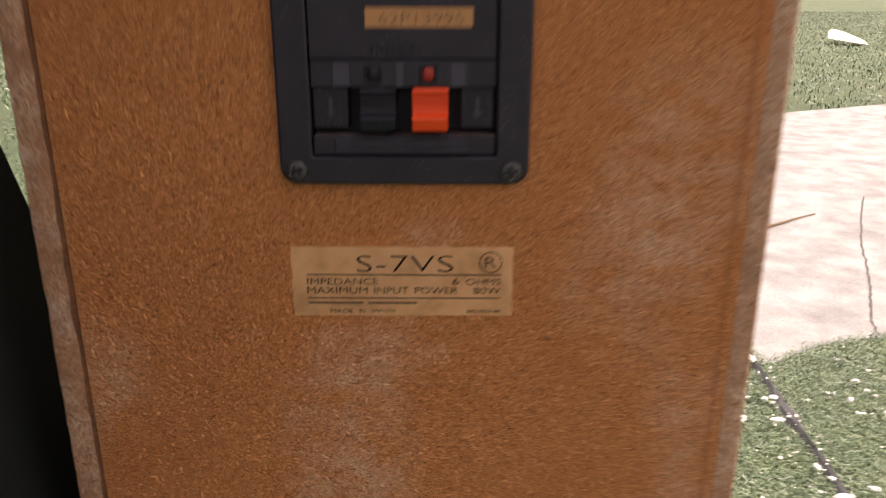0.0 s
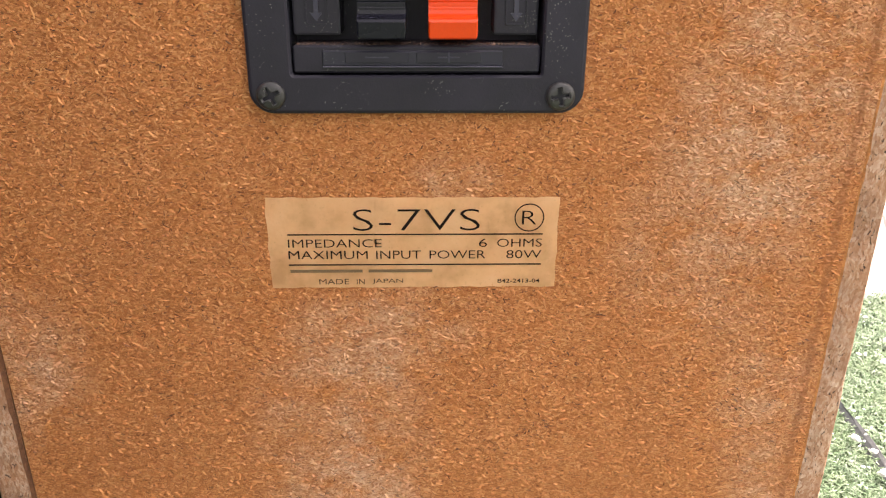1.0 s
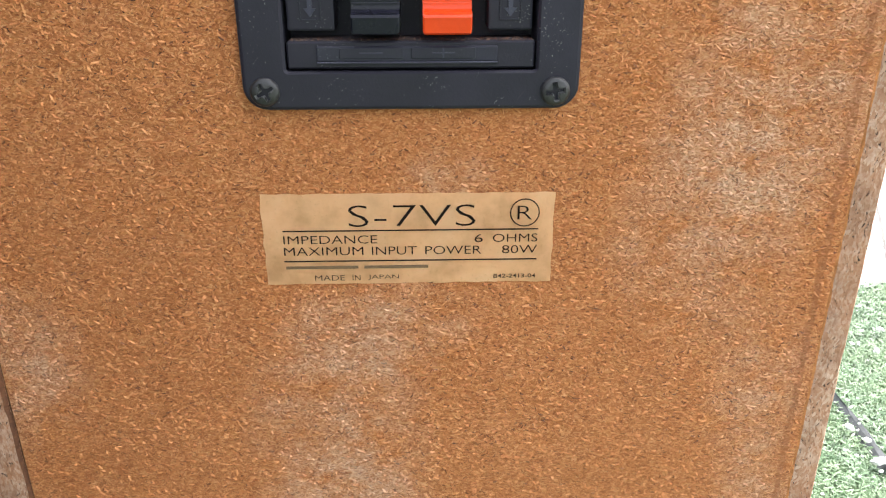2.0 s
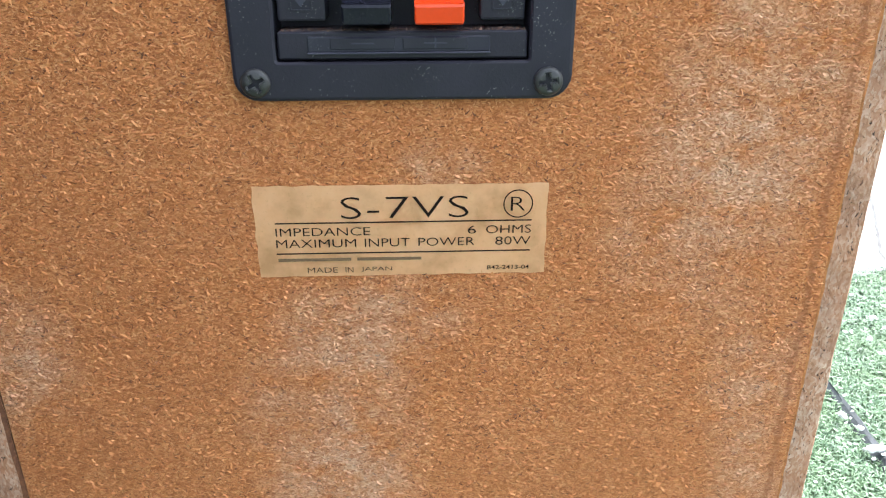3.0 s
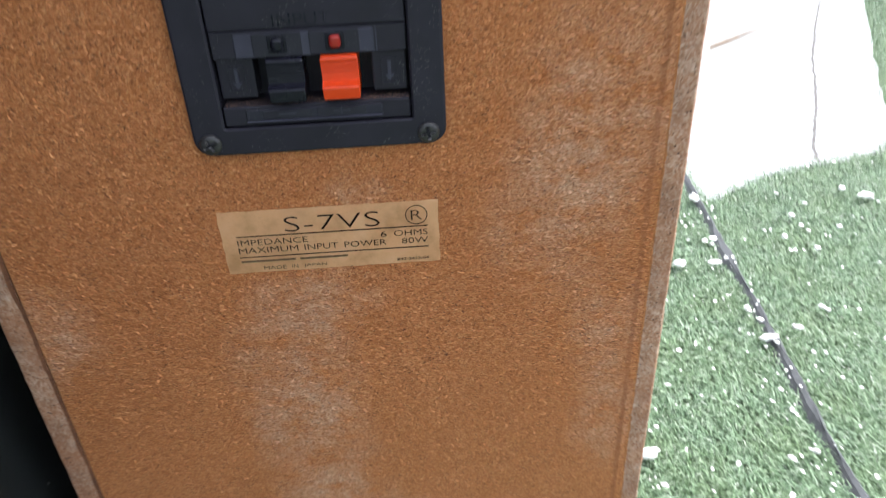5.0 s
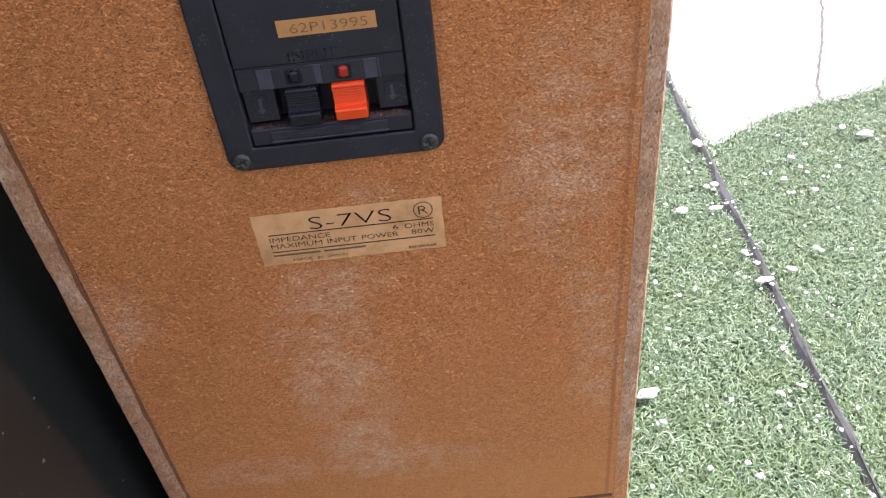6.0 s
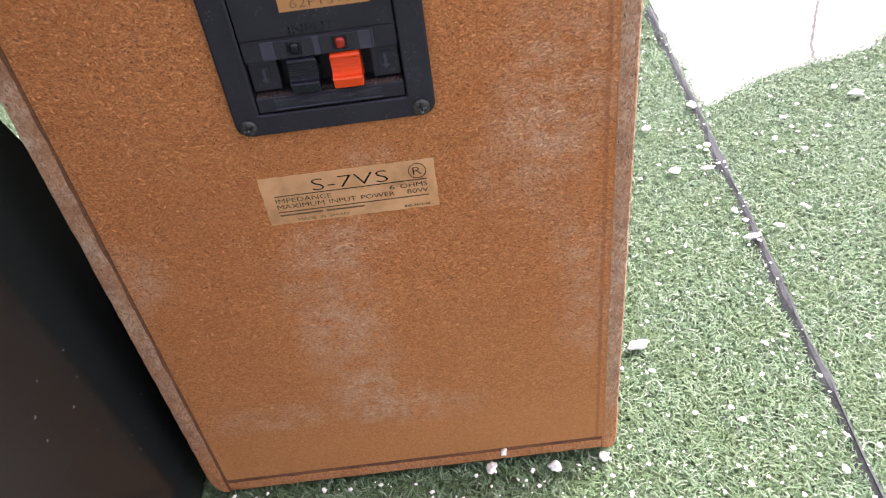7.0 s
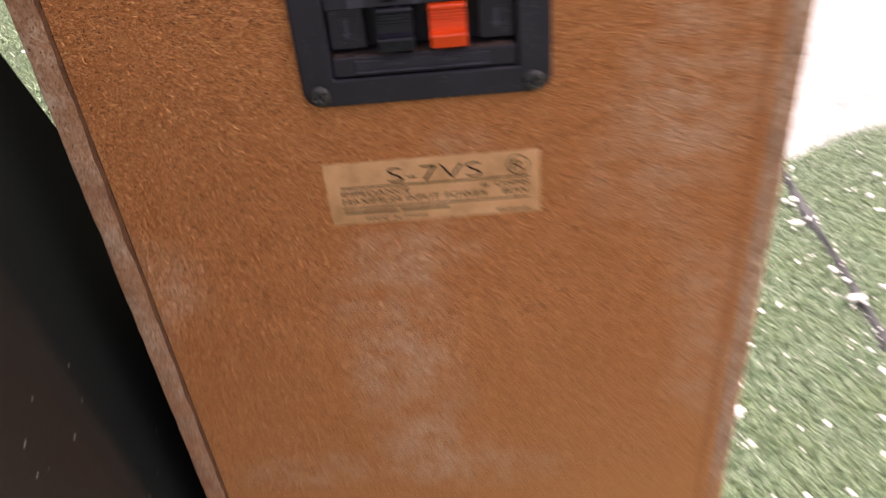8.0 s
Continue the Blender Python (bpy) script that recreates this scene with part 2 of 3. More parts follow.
PANEL = chipboard_face()
EDGE = chipboard_edge("sawn_chipboard", 0.66)
EDGE_PALE = chipboard_edge("bleached_chipboard", 0.5)
EDGE_WARM = chipboard_edge("stained_chipboard", 0.9)
FRINGE = plain("torn_orange_fibre", (0.5, 0.2, 0.07), 0.9, 900, 0.0015, 0.5, 0.0, 260)
CHIP = loose_chip()
EDGE_DARK = plain("stained_joint", (0.12, 0.045, 0.019), 0.9, 700, 0.001, 0.6)
VINYL = plain("dark_wood_vinyl", (0.03, 0.02, 0.015), 0.45, 300, 0.0002, 0.5)
GROOVE = plain("dark_glue_line", (0.12, 0.048, 0.02), 0.9, 700, 0.0012, 0.6)
PLASTIC = black_plastic("black_plastic", (0.0148, 0.0133, 0.021), 0.47, 0.42)
# next two: paler copies of the black plastic, reflected sky put into the colour
SHEEN = black_plastic("sheen_toned_plastic", (0.035, 0.034, 0.051), 0.42, 0.22)
STRIP = black_plastic("half_sheen_plastic", (0.018, 0.0175, 0.027), 0.42, 0.25)
DARK = black_plastic("black_moulding", (0.0165, 0.016, 0.023), 0.55, 0.25)
CLIP_BLACK = black_plastic("black_clip_plastic", (0.007, 0.0068, 0.0125), 0.26, 0.2)
CLIP_RED = plain("orange_red_plastic", (0.66, 0.046, 0.002), 0.36, 900, 0.0001, 0.06)
PIN_RED = plain("red_plastic", (0.3, 0.014, 0.009), 0.3, 900, 0.0001, 0.1)
STEEL = plain("blackened_steel", (0.024, 0.0225, 0.024), 0.4, 700, 0.0004, 0.7, 0.0, 250)
BARE = plain("bare_steel", (0.3, 0.29, 0.285), 0.35, 900, 0.0004, 0.85, 0.4, 700)
PAPER = paper_label()
STICKER = plain("tan_sticker", (0.4, 0.185, 0.068), 0.55, 400, 0.0001, 0.12)
INK = plain("black_ink", (0.014, 0.009, 0.007), 0.95, 900, 0.0, 0.3)
INK.node_tree.nodes["Principled BSDF"].inputs["Specular IOR Level"].default_value = 0.08
FADED = plain("faded_ink", (0.13, 0.075, 0.035), 0.7, 900, 0.0, 0.3)
STAMP = plain("brown_stamp_ink", (0.17, 0.08, 0.036), 0.7, 900, 0.0, 0.5, 0.0, 500)
LINT = plain("brown_lint", (0.3, 0.19, 0.14), 0.95, 900, 0.0002, 0.4)
FOIL = glossy_black()
BLADE = turf_blade()
BACKING = turf_floor()
CONCRETE = paving()
TAPE = plain("grey_joint_tape", (0.06, 0.062, 0.066), 0.75, 300, 0.0008, 0.45)
SILT = plain("grey_silt", (0.11, 0.1, 0.095), 0.9, 300, 0.0006, 0.4)
CRUMB = plain("white_crumb", (0.85, 0.84, 0.81), 0.85, 500, 0.0008, 0.08)
TWIG = plain("dry_twig", (0.22, 0.15, 0.09), 0.85, 400, 0.0005, 0.4)
LEAF = plain("yellowed_leaf", (0.8, 0.72, 0.52), 0.6, 300, 0.0004, 0.15)


# ---- mesh helpers ----
def part(name, bm, material, parent=None, label="", smooth=False):
    """Links a bmesh as one mesh object, under a thing or a part of it."""
    bmesh.ops.recalc_face_normals(bm, faces=bm.faces)
    me = bpy.data.meshes.new(name)
    if smooth:
        for f in bm.faces:
            f.smooth = True
    bm.to_mesh(me)
    bm.free()
    for mat in material if isinstance(material, (list, tuple)) else (material,):
        me.materials.append(mat)
    ob = new(name, me)
    ob.parent = parent
    return tagged(ob, label)


def block(x0, x1, y0, y1, z0, z1, bevel=0.0, bm=None, segments=1):
    """A box with its edges taken off."""
    bm = bm or bmesh.new()
    made = bmesh.ops.create_cube(bm, size=1.0, matrix=Matrix.Translation(((x0 + x1) / 2, (y0 + y1) / 2, (z0 + z1) / 2)) @ Matrix.Diagonal((x1 - x0, y1 - y0, z1 - z0, 1)))
    if bevel:
        edges = {e for v in made["verts"] for e in v.link_edges}
        bmesh.ops.bevel(bm, geom=list(edges), offset=bevel, segments=segments, affect="EDGES", profile=0.6)
    return bm


def loop_points(x0, x1, z0, z1, radius, corner=7):
    """A rounded rectangle in the x-z plane, corner by corner."""
    pts = []
    for cx, cz, start in ((x1 - radius, z1 - radius, 0), (x0 + radius, z1 - radius, 90), (x0 + radius, z0 + radius, 180), (x1 - radius, z0 + radius, 270)):
        for k in range(corner):
            a = radians(start + 90 * k / (corner - 1))
            pts.append((cx + radius * math.cos(a), cz + radius * math.sin(a)))
    return pts


def lofted(rings, bm=None, closed=False, cap_first=False, cap_last=False):
    """Joins loops of equally many points by quads."""
    bm = bm or bmesh.new()
    vs = [[bm.verts.new(p) for p in ring] for ring in rings]
    n = len(vs[0])
    pairs = list(zip(vs, vs[1:])) + ([(vs[-1], vs[0])] if closed else [])
    for a, b in pairs:
        for k in range(n):
            bm.faces.new((a[k], a[(k + 1) % n], b[(k + 1) % n], b[k]))
    if cap_first:
        bm.faces.new(vs[0])
    if cap_last:
        bm.faces.new(vs[-1])
    return bm


def framed(outer, inner, front, back, edge, r_out, r_in):
    """A plate with a hole: outer and inner are (x0, x1, z0, z1)."""
    def ring(box, r, y, grow=0.0):
        x0, x1, z0, z1 = box
        return [(px, y, pz) for px, pz in loop_points(x0 - grow, x1 + grow, z0 - grow, z1 + grow, max(r + grow, 1e-4))]
    return lofted([ring(outer, r_out, back), ring(outer, r_out, front + edge), ring(outer, r_out, front + edge * 0.3, -edge * 0.3), ring(outer, r_out, front, -edge),
                   ring(inner, r_in, front, edge * 0.6), ring(inner, r_in, front + edge * 0.6), ring(inner, r_in, back)], closed=True)


def lettering(name, text, x0, x1, z0, z1, y, material, parent, label="", weight=0.0):
    """Raised or printed words that fill the box x0..x1, z0..z1 of a plane that faces -y."""
    cu = bpy.data.curves.new(name, "FONT")
    cu.body, cu.size, cu.resolution_u, cu.offset = text, 1.0, 3, weight
    tmp = new(name, cu)
    me = bpy.data.meshes.new_from_object(tmp.evaluated_get(bpy.context.evaluated_depsgraph_get()))
    bpy.data.objects.remove(tmp)
    n = len(me.vertices)
    co = np.empty(n * 3)
    me.vertices.foreach_get("co", co)
    co = co.reshape(-1, 3)
    lo, hi = co.min(axis=0), co.max(axis=0)
    out = np.empty_like(co)
    out[:, 0] = x0 + (co[:, 0] - lo[0]) / (hi[0] - lo[0]) * (x1 - x0)
    out[:, 1] = y
    out[:, 2] = z0 + (co[:, 1] - lo[1]) / max(hi[1] - lo[1], 1e-6) * (z1 - z0)
    me.vertices.foreach_set("co", out.ravel())
    me.materials.clear()
    me.materials.append(material)
    me.name = name
    ob = new(name, me)
    ob.parent = parent
    return tagged(ob, label)


def swept(profile, x0, x1, edge=0.0004):
    """A profile of the y-z plane drawn out along x, its two ends slightly drawn in."""
    cy = sum(p[0] for p in profile) / len(profile)
    cz = sum(p[1] for p in profile) / len(profile)
    def ring(x, k):
        return [(x, cy + (y - cy) * k, cz + (z - cz) * k) for y, z in profile]
    k = 1 - edge / 0.006
    return lofted([ring(x0, k), ring(x0 + edge, 1), ring(x1 - edge, 1), ring(x1, k)], cap_first=True, cap_last=True)


# ---- the loudspeaker: plan in metres, its back in the plane y = 0 ----
HALF, HIGH, DEEP, THICK = 0.1385, 0.52, 0.24, 0.0115
speaker = tagged(new("loudspeaker"), "loudspeaker with stained orange-brown chipboard back, standing on artificial turf", "loudspeaker")


LEFT, RIGHT, LEFT_IN, RIGHT_IN = -0.1393, 0.1376, -0.1272, 0.1276  # outer and inner faces of the side walls


def board(name, upright, at, inward, start, end, thick=THICK):
    """One wall of the box: a chipboard plank with ragged sawn rear edge and vinyl outside."""
    bm = bmesh.new()
    n, lip = 150, (0.0009 if at > 0.1 else 0.0013) if upright else 0.0016
    rings = []
    for k in range(n + 1):
        s = start + (end - start) * k / n
        j1 = 0.0009 * noise.noise((s * 60, at * 40, 1.0)) + 0.0004 * noise.noise((s * 400, at * 40, 2.0))
        j2 = (0.0003 if at > 0.1 and upright else 0.0007) * noise.noise((s * 80, at * 40, 5.0)) + 0.0004 * noise.noise((s * 350, at * 40, 6.0))
        j3 = 0.0006 * noise.noise((s * 90, at * 40, 9.0))
        wear = 0.0
        if upright and s < 0.013 and at < 0:
            wear = 0.0055 * (1 - s / 0.013) ** 1.5
        elif upright and s < 0.006:
            wear = 0.0015 * (1 - s / 0.006)
        o, i = at - inward * (-abs(j1) * 0.6 - wear), at + inward * (thick + j2)
        mid = (o + i) / 2
        sec = [(o, DEEP), (o, 0.0018 + abs(j3)), (o + inward * 0.0012, 0.0003 + j3 * 0.4), (mid, j3 * 0.5), (i - inward * lip * (1 + j3 * 500), 0.0002 + j3 * 0.4), (i, 0.0006 + lip * 0.25), (i, DEEP)]
        rings.append([(a, y, s) if upright else (s, y, a) for a, y in sec])
    lofted(rings, bm, cap_first=True, cap_last=True)
    bm.faces.ensure_lookup_table()
    bmesh.ops.recalc_face_normals(bm, faces=bm.faces)
    for f in bm.faces:
        c = f.calc_center_median()
        edge_face = c.y < 0.0035
        outer = abs((c.x if upright else c.z) - at) < 0.001 and not edge_face
        inner = abs((c.x if upright else c.z) - at - inward * (thick - lip * 0.5)) < lip * 0.5 and edge_face
        f.material_index = 1 if outer and c.y > 0.002 else 2 if inner else 0
    return part(name, bm, ((EDGE_PALE if at > 0.1 else EDGE) if upright else EDGE_WARM, VINYL, FRINGE if upright and at > 0.1 else EDGE_DARK), speaker, "sawn chipboard edge with dark vinyl outside")


board("side_wall", True, LEFT, 1, 0.0, HIGH, LEFT_IN - LEFT)
board("side_wall", True, RIGHT, -1, 0.0, HIGH, RIGHT - RIGHT_IN)
board("bottom_wall", False, 0.0, 1, LEFT_IN + 0.0006, RIGHT_IN - 0.0006)
board("top_wall", False, HIGH, -1, LEFT_IN + 0.0006, RIGHT_IN - 0.0006)
part("front_baffle", block(LEFT + 0.001, RIGHT - 0.001, DEEP, DEEP + 0.018, 0.001, HIGH - 0.001, 0.002), VINYL, speaker, "dark vinyl-covered front board")

# terminal opening: middle of the cup, and the sheet round it
CUP = (-0.0318, 0.0343, 0.2937, 0.3640)
RIM = (-0.0436, 0.0461, 0.2832, 0.3745)
PANEL_Y = 0.0005
part("back_panel", framed((LEFT_IN + 0.0006, RIGHT_IN + 0.0004, THICK + 0.0013, HIGH - THICK - 0.0010), (CUP[0] - 0.003, CUP[1] + 0.003, 0.2825, 0.3590), PANEL_Y, PANEL_Y + 0.012, 0.0002, 0.0006, 0.002),
     PANEL, speaker, "orange-brown particle board with pale water stains")
part("glue_line", framed((LEFT_IN - 0.0005, RIGHT_IN + 0.0005, THICK - 0.0005, HIGH - THICK + 0.0005), (LEFT_IN + 0.004, RIGHT_IN - 0.004, THICK + 0.004, HIGH - THICK - 0.004), PANEL_Y + 0.0005, PANEL_Y + 0.009, 0.0004, 0.0006, 0.0006),
     GROOVE, speaker, "dark joint round the back panel")



def slivers(count, seed):
    """Thin curled slivers standing slightly proud of the board, most of them lying flat, fewer towards the foot."""
    r = np.random.default_rng(seed)
    px, pz = r.uniform(LEFT_IN + 0.002, RIGHT_IN - 0.001, count), 0.014 + 0.37 * r.uniform(0, 1, count) ** 0.8
    keep = ~((px > -0.045) & (px < 0.0475) & (pz > 0.2735)) & ~((px > -0.043) & (px < 0.043) & (pz > 0.2225) & (pz < 0.2513))
    keep &= r.uniform(0, 1, count) < np.clip(pz / 0.2, 0.3, 1.0)
    px, pz = px[keep], pz[keep]
    n = len(px)
    turn = r.normal(0, 0.55, n) + np.where(r.uniform(0, 1, n) < 0.25, r.uniform(-1.5, 1.5, n), 0.0)
    length, width = r.gamma(2.6, 0.0003, n) + 0.0004, r.uniform(0.0001, 0.00027, n)
    bend = r.normal(0, 0.22, n)
    rise = r.uniform(0.00008, 0.00045, n)
    dx, dz = np.cos(turn), np.sin(turn)
    ex, ez = np.cos(turn + bend), np.sin(turn + bend)
    base = np.stack([px, np.full(n, PANEL_Y - 0.00002), pz], 1)
    mid = base + np.stack([dx * length * 0.5, -rise, dz * length * 0.5], 1)
    tip = mid + np.stack([ex * length * 0.5, rise * r.uniform(0.2, 1.1, n), ez * length * 0.5], 1)
    side = np.stack([-dz, r.uniform(-0.9, 0.9, n), dx], 1) * width[:, None]
    v = np.stack([base - side * 0.5, base + side * 0.5, mid + side, mid - side, tip + side * 0.3, tip - side * 0.3], 1).reshape(-1, 3)
    idx = np.arange(n)[:, None] * 6
    quads = np.concatenate([idx + np.array([[0, 1, 2, 3]]), idx + np.array([[3, 2, 4, 5]])], 1).reshape(-1)
    me = bpy.data.meshes.new("wood_fibre")
    me.vertices.add(len(v))
    me.vertices.foreach_set("co", v.ravel())
    me.loops.add(len(quads))
    me.loops.foreach_set("vertex_index", quads)
    me.polygons.add(len(quads) // 4)
    me.polygons.foreach_set("loop_start", np.arange(0, len(quads), 4))
    me.update(calc_edges=True)
    me.materials.append(CHIP)
    ob = new("wood_fibre", me)
    ob.parent = speaker
    return tagged(ob, "curled wood slivers of the particle board", kind="stuff")


slivers(130000, 8)

# ---- terminal panel ----
terminal = part("terminal_panel", framed(RIM, CUP, -0.0025, 0.0105, 0.0011, 0.0065, 0.0008), PLASTIC, speaker, "black plastic input terminal panel, dusty")
terminal.location, terminal.scale = (0.0002, 0.0, -0.0008), (1.0, 1.0, 0.975)
part("cup_floor", block(CUP[0] - 0.002, CUP[1] + 0.002, 0.0105, 0.0125, CUP[2] - 0.002, CUP[3] + 0.002), DARK, terminal)
part("upper_plate", block(CUP[0] + 0.0005, CUP[1] - 0.0005, -0.0014, 0.0106, 0.3288, CUP[3] - 0.0004, 0.0004), PLASTIC, terminal)
part("lower_plate", block(CUP[0] + 0.0005, CUP[1] - 0.0005, -0.0011, 0.0070, 0.3188, 0.3286, 0.0004), PLASTIC, terminal)
part("ledge", block(CUP[0] + 0.0005, CUP[1] - 0.0005, -0.0016, 0.0106, 0.2943, 0.3016, 0.0005), PLASTIC, terminal, "ledge with lint on it")


def marked_strip(z0, z1, y, boxes, depth, material):
    """A proud strip with two sunk fields."""
    strip = part("marking_strip", block(-0.0235, 0.0240, y, y + 0.003, z0, z1, 0.0003), material, terminal, "black strip with two sunk fields, sheen put into its colour")
    for x0, x1 in boxes:
        part("field", block(x0, x1, y - 0.00025, y + 0.001, z0 + depth, z1 - depth * 0.4, 0.0002), DARK, terminal)
    return strip


# the strips stand out from their fields by painted sheen
marked_strip(0.3190, 0.3275, -0.0014, ((-0.0174, -0.0011), (0.0015, 0.0181)), 0.0001, SHEEN)
marked_strip(0.2962, 0.3003, -0.0022, ((-0.0176, -0.0008), (0.0012, 0.0182)), 0.0008, STRIP)
# pale bar that paints the highlight along the strip's lower chamfer
part("strip_edge", block(-0.0235, 0.0240, -0.0029, -0.0015, 0.2958, 0.2963, 0.0002), SHEEN, terminal, "lower edge with its highlight painted in")
for cx, plus in ((-0.0092, False), (0.0097, True)):
    bm = block(cx - 0.003, cx + 0.003, -0.00265, -0.0022, 0.2984, 0.29875)
    if plus:
        block(cx - 0.0002, cx + 0.0002, -0.00265, -0.0022, 0.2972, 0.2999, 0, bm)
    part("polarity_mark", bm, SHEEN, terminal, "raised plus sign" if plus else "raised minus sign")

part("divider", block(CUP[1] - 0.0112, CUP[1] - 0.0107, -0.0016, 0.0, 0.3192, 0.3290), DARK, terminal)
# darker plastic than the plate: shade of the letters' relief put into their colour
lettering("moulded_word", "INPUT", -0.0097, 0.0094, 0.3296, 0.3338, -0.00175, CLIP_BLACK, terminal, "moulded word INPUT", -0.008)

for x0, x1 in ((-0.0311, -0.0186), (0.0215, 0.0332)):
    arrow = part("arrow_block", block(x0, x1, 0.0008, 0.0106, 0.3040, 0.3186, 0.0007, None, 2), PLASTIC, terminal, "small black block with a moulded arrow pointing down")
    cx = (x0 + x1) / 2
    bm = framed((cx - 0.0029, cx + 0.0029, 0.3066, 0.3160), (cx - 0.0025, cx + 0.0025, 0.3070, 0.3156), 0.0004, 0.0011, 0.0001, 0.0005, 0.0004)
    part("arrow_frame", bm, DARK, terminal)
    bm = bmesh.new()
    w = 0.0006
    flat = [(cx - w, 0.3148), (cx + w, 0.3148), (cx + w, 0.3098), (cx + 0.0016, 0.3098), (cx, 0.3076), (cx - 0.0016, 0.3098), (cx - w, 0.3098)]
    lofted([[(px, 0.0011, pz) for px, pz in flat], [(px, 0.0003, pz) for px, pz in flat]], bm, cap_first=True, cap_last=True)
    part("arrow", bm, SHEEN, terminal, "raised arrow")


def push_clip(x0, x1, material, label):
    """A sprung push tab: flat head, ribbed slope and a lip."""
    prof = [(0.009, 0.3186), (-0.0014, 0.3188), (-0.0026, 0.3184), (-0.0031, 0.3177), (-0.0030, 0.3169)]
    z, y = 0.3163, -0.0024
    for k in range(5):
        prof += [(y, z), (y - 0.00012, z - 0.0002), (y - 0.00012, z - 0.0008)]
        z -= 0.00118
        y += 0.00018 if k < 3 else -0.0001
    prof += [(-0.0022, 0.3098), (-0.0034, 0.3091), (-0.0052, 0.3087), (-0.0056, 0.3080), (-0.0050, 0.3040), (-0.0042, 0.3035), (0.009, 0.3038)]
    return part("push_clip", swept(prof, x0, x1), material, terminal, label)


push_clip(-0.0139, -0.0015, CLIP_BLACK, "black ribbed push clip")
push_clip(0.0044, 0.0170, CLIP_RED, "orange-red ribbed push clip")


def wire_button(cx, material, label):
    bm = lofted([[(cx + px, y, 0.3236 + pz) for px, pz in loop_points(-w, w, -h, h, min(w, h) * 0.7, 5)] for y, w, h in ((0.0005, 0.0019, 0.0023), (-0.0024, 0.0019, 0.0023), (-0.0029, 0.0015, 0.0019), (-0.0030, 0.0006, 0.0009))], cap_last=True)
    # black ring added in place of the shaded recess round the button
    part("recess_shade_ring", framed((cx - 0.0032, cx + 0.0032, 0.3204, 0.3268), (cx - 0.0021, cx + 0.0021, 0.3210, 0.3262), -0.0019, -0.0010, 0.0003, 0.0008, 0.0010), CLIP_BLACK, terminal, "black ring standing in for the shaded recess round a wire button")
    return part("wire_button", bm, material, terminal, label, True)


wire_button(-0.0092, CLIP_BLACK, "black wire hole button")
wire_button(0.0100, PIN_RED, "red wire hole button")


def screw(cx, cz, turn):
    """A domed cross-head screw with a real recess."""
    bm = bmesh.new()
    radius, rows, cols = 0.0039, 15, 64
    rings = []
    for i in range(rows + 1):
        r = radius * (1 - i / rows) ** 0.9
        ring = []
        for k in range(cols):
            a = 2 * math.pi * k / cols
            u, v = r * math.cos(a), r * math.sin(a)
            q = r / radius
            high = 0.0016 * math.sqrt(max(0.0, 1 - (q * 0.97) ** 4)) + 0.0002
            c, s = math.cos(turn), math.sin(turn)
            du, dv = abs(u * c + v * s), abs(v * c - u * s)
            near, far = min(du, dv), max(du, dv)
            if near < 0.00062 + 0.0004 * max(0, 1 - far / 0.0012) and far < 0.0026:
                high -= 0.0019
            ring.append((cx + u, -0.0025 - high, cz + v))
        rings.append(ring)
    deep = -0.0025 - 0.0009
    lofted([[(cx + radius * math.cos(2 * math.pi * k / cols), -0.0021, cz + radius * math.sin(2 * math.pi * k / cols)) for k in range(cols)]] + rings, bm, cap_last=True)
    for f in bm.faces:
        c = f.calc_center_median()
        if c.y > deep and math.hypot(c.x - cx, c.z - cz) < radius * 0.8:
            f.material_index = 1
    return part("screw", bm, (STEEL, BARE), terminal, "black cross-head screw with bare metal in its worn recess")


screw(-0.0376, 0.2884, 0.5)
screw(0.0396, 0.2882, 0.15)

sticker = part("number_sticker", block(-0.0115, 0.0254, -0.0015, -0.0011, 0.3397, 0.3463), STICKER, terminal, "tan paper sticker with a stamped number")
lettering("stamped_number", "62P13995", -0.0068, 0.0222, 0.3409, 0.3446, -0.00165, STAMP, terminal, "stamped number 62P13995", -0.008)

# lint on the ledge and in the well
bm = bmesh.new()
rng = random.Random(5)
for k in range(750):
    px, pz = rng.uniform(CUP[0] + 0.001, CUP[1] - 0.001), 0.3016
    py = rng.uniform(-0.0012, 0.004)
    a, b = rng.uniform(0, 6.28), rng.uniform(-0.1, 0.6)
    l = rng.uniform(0.0004, 0.0013)
    d = Vector((math.cos(a) * math.cos(b), math.sin(a) * math.cos(b), math.sin(b))) * l
    p = Vector((px, py, pz))
    w = Vector((-math.sin(a), math.cos(a), 0.2)) * 0.00007
    bend = Vector((rng.uniform(-1, 1), rng.uniform(-1, 1), rng.uniform(-0.2, 1))) * l * 0.25
    q = [bm.verts.new(v) for v in (p - w, p + w, p + d * 0.5 + bend + w, p + d + w * 0.5, p + d - w * 0.5, p + d * 0.5 + bend - w)]
    bm.faces.new((q[0], q[1], q[2], q[5]))
    bm.faces.new((q[5], q[2], q[3], q[4]))
tagged(part("lint", bm, LINT, terminal, "brown fluff and dust"), kind="stuff")

# ---- paper rating label ----
LY = PANEL_Y - 0.0003
bm = bmesh.new()
nx, nz = 60, 20
grid = []
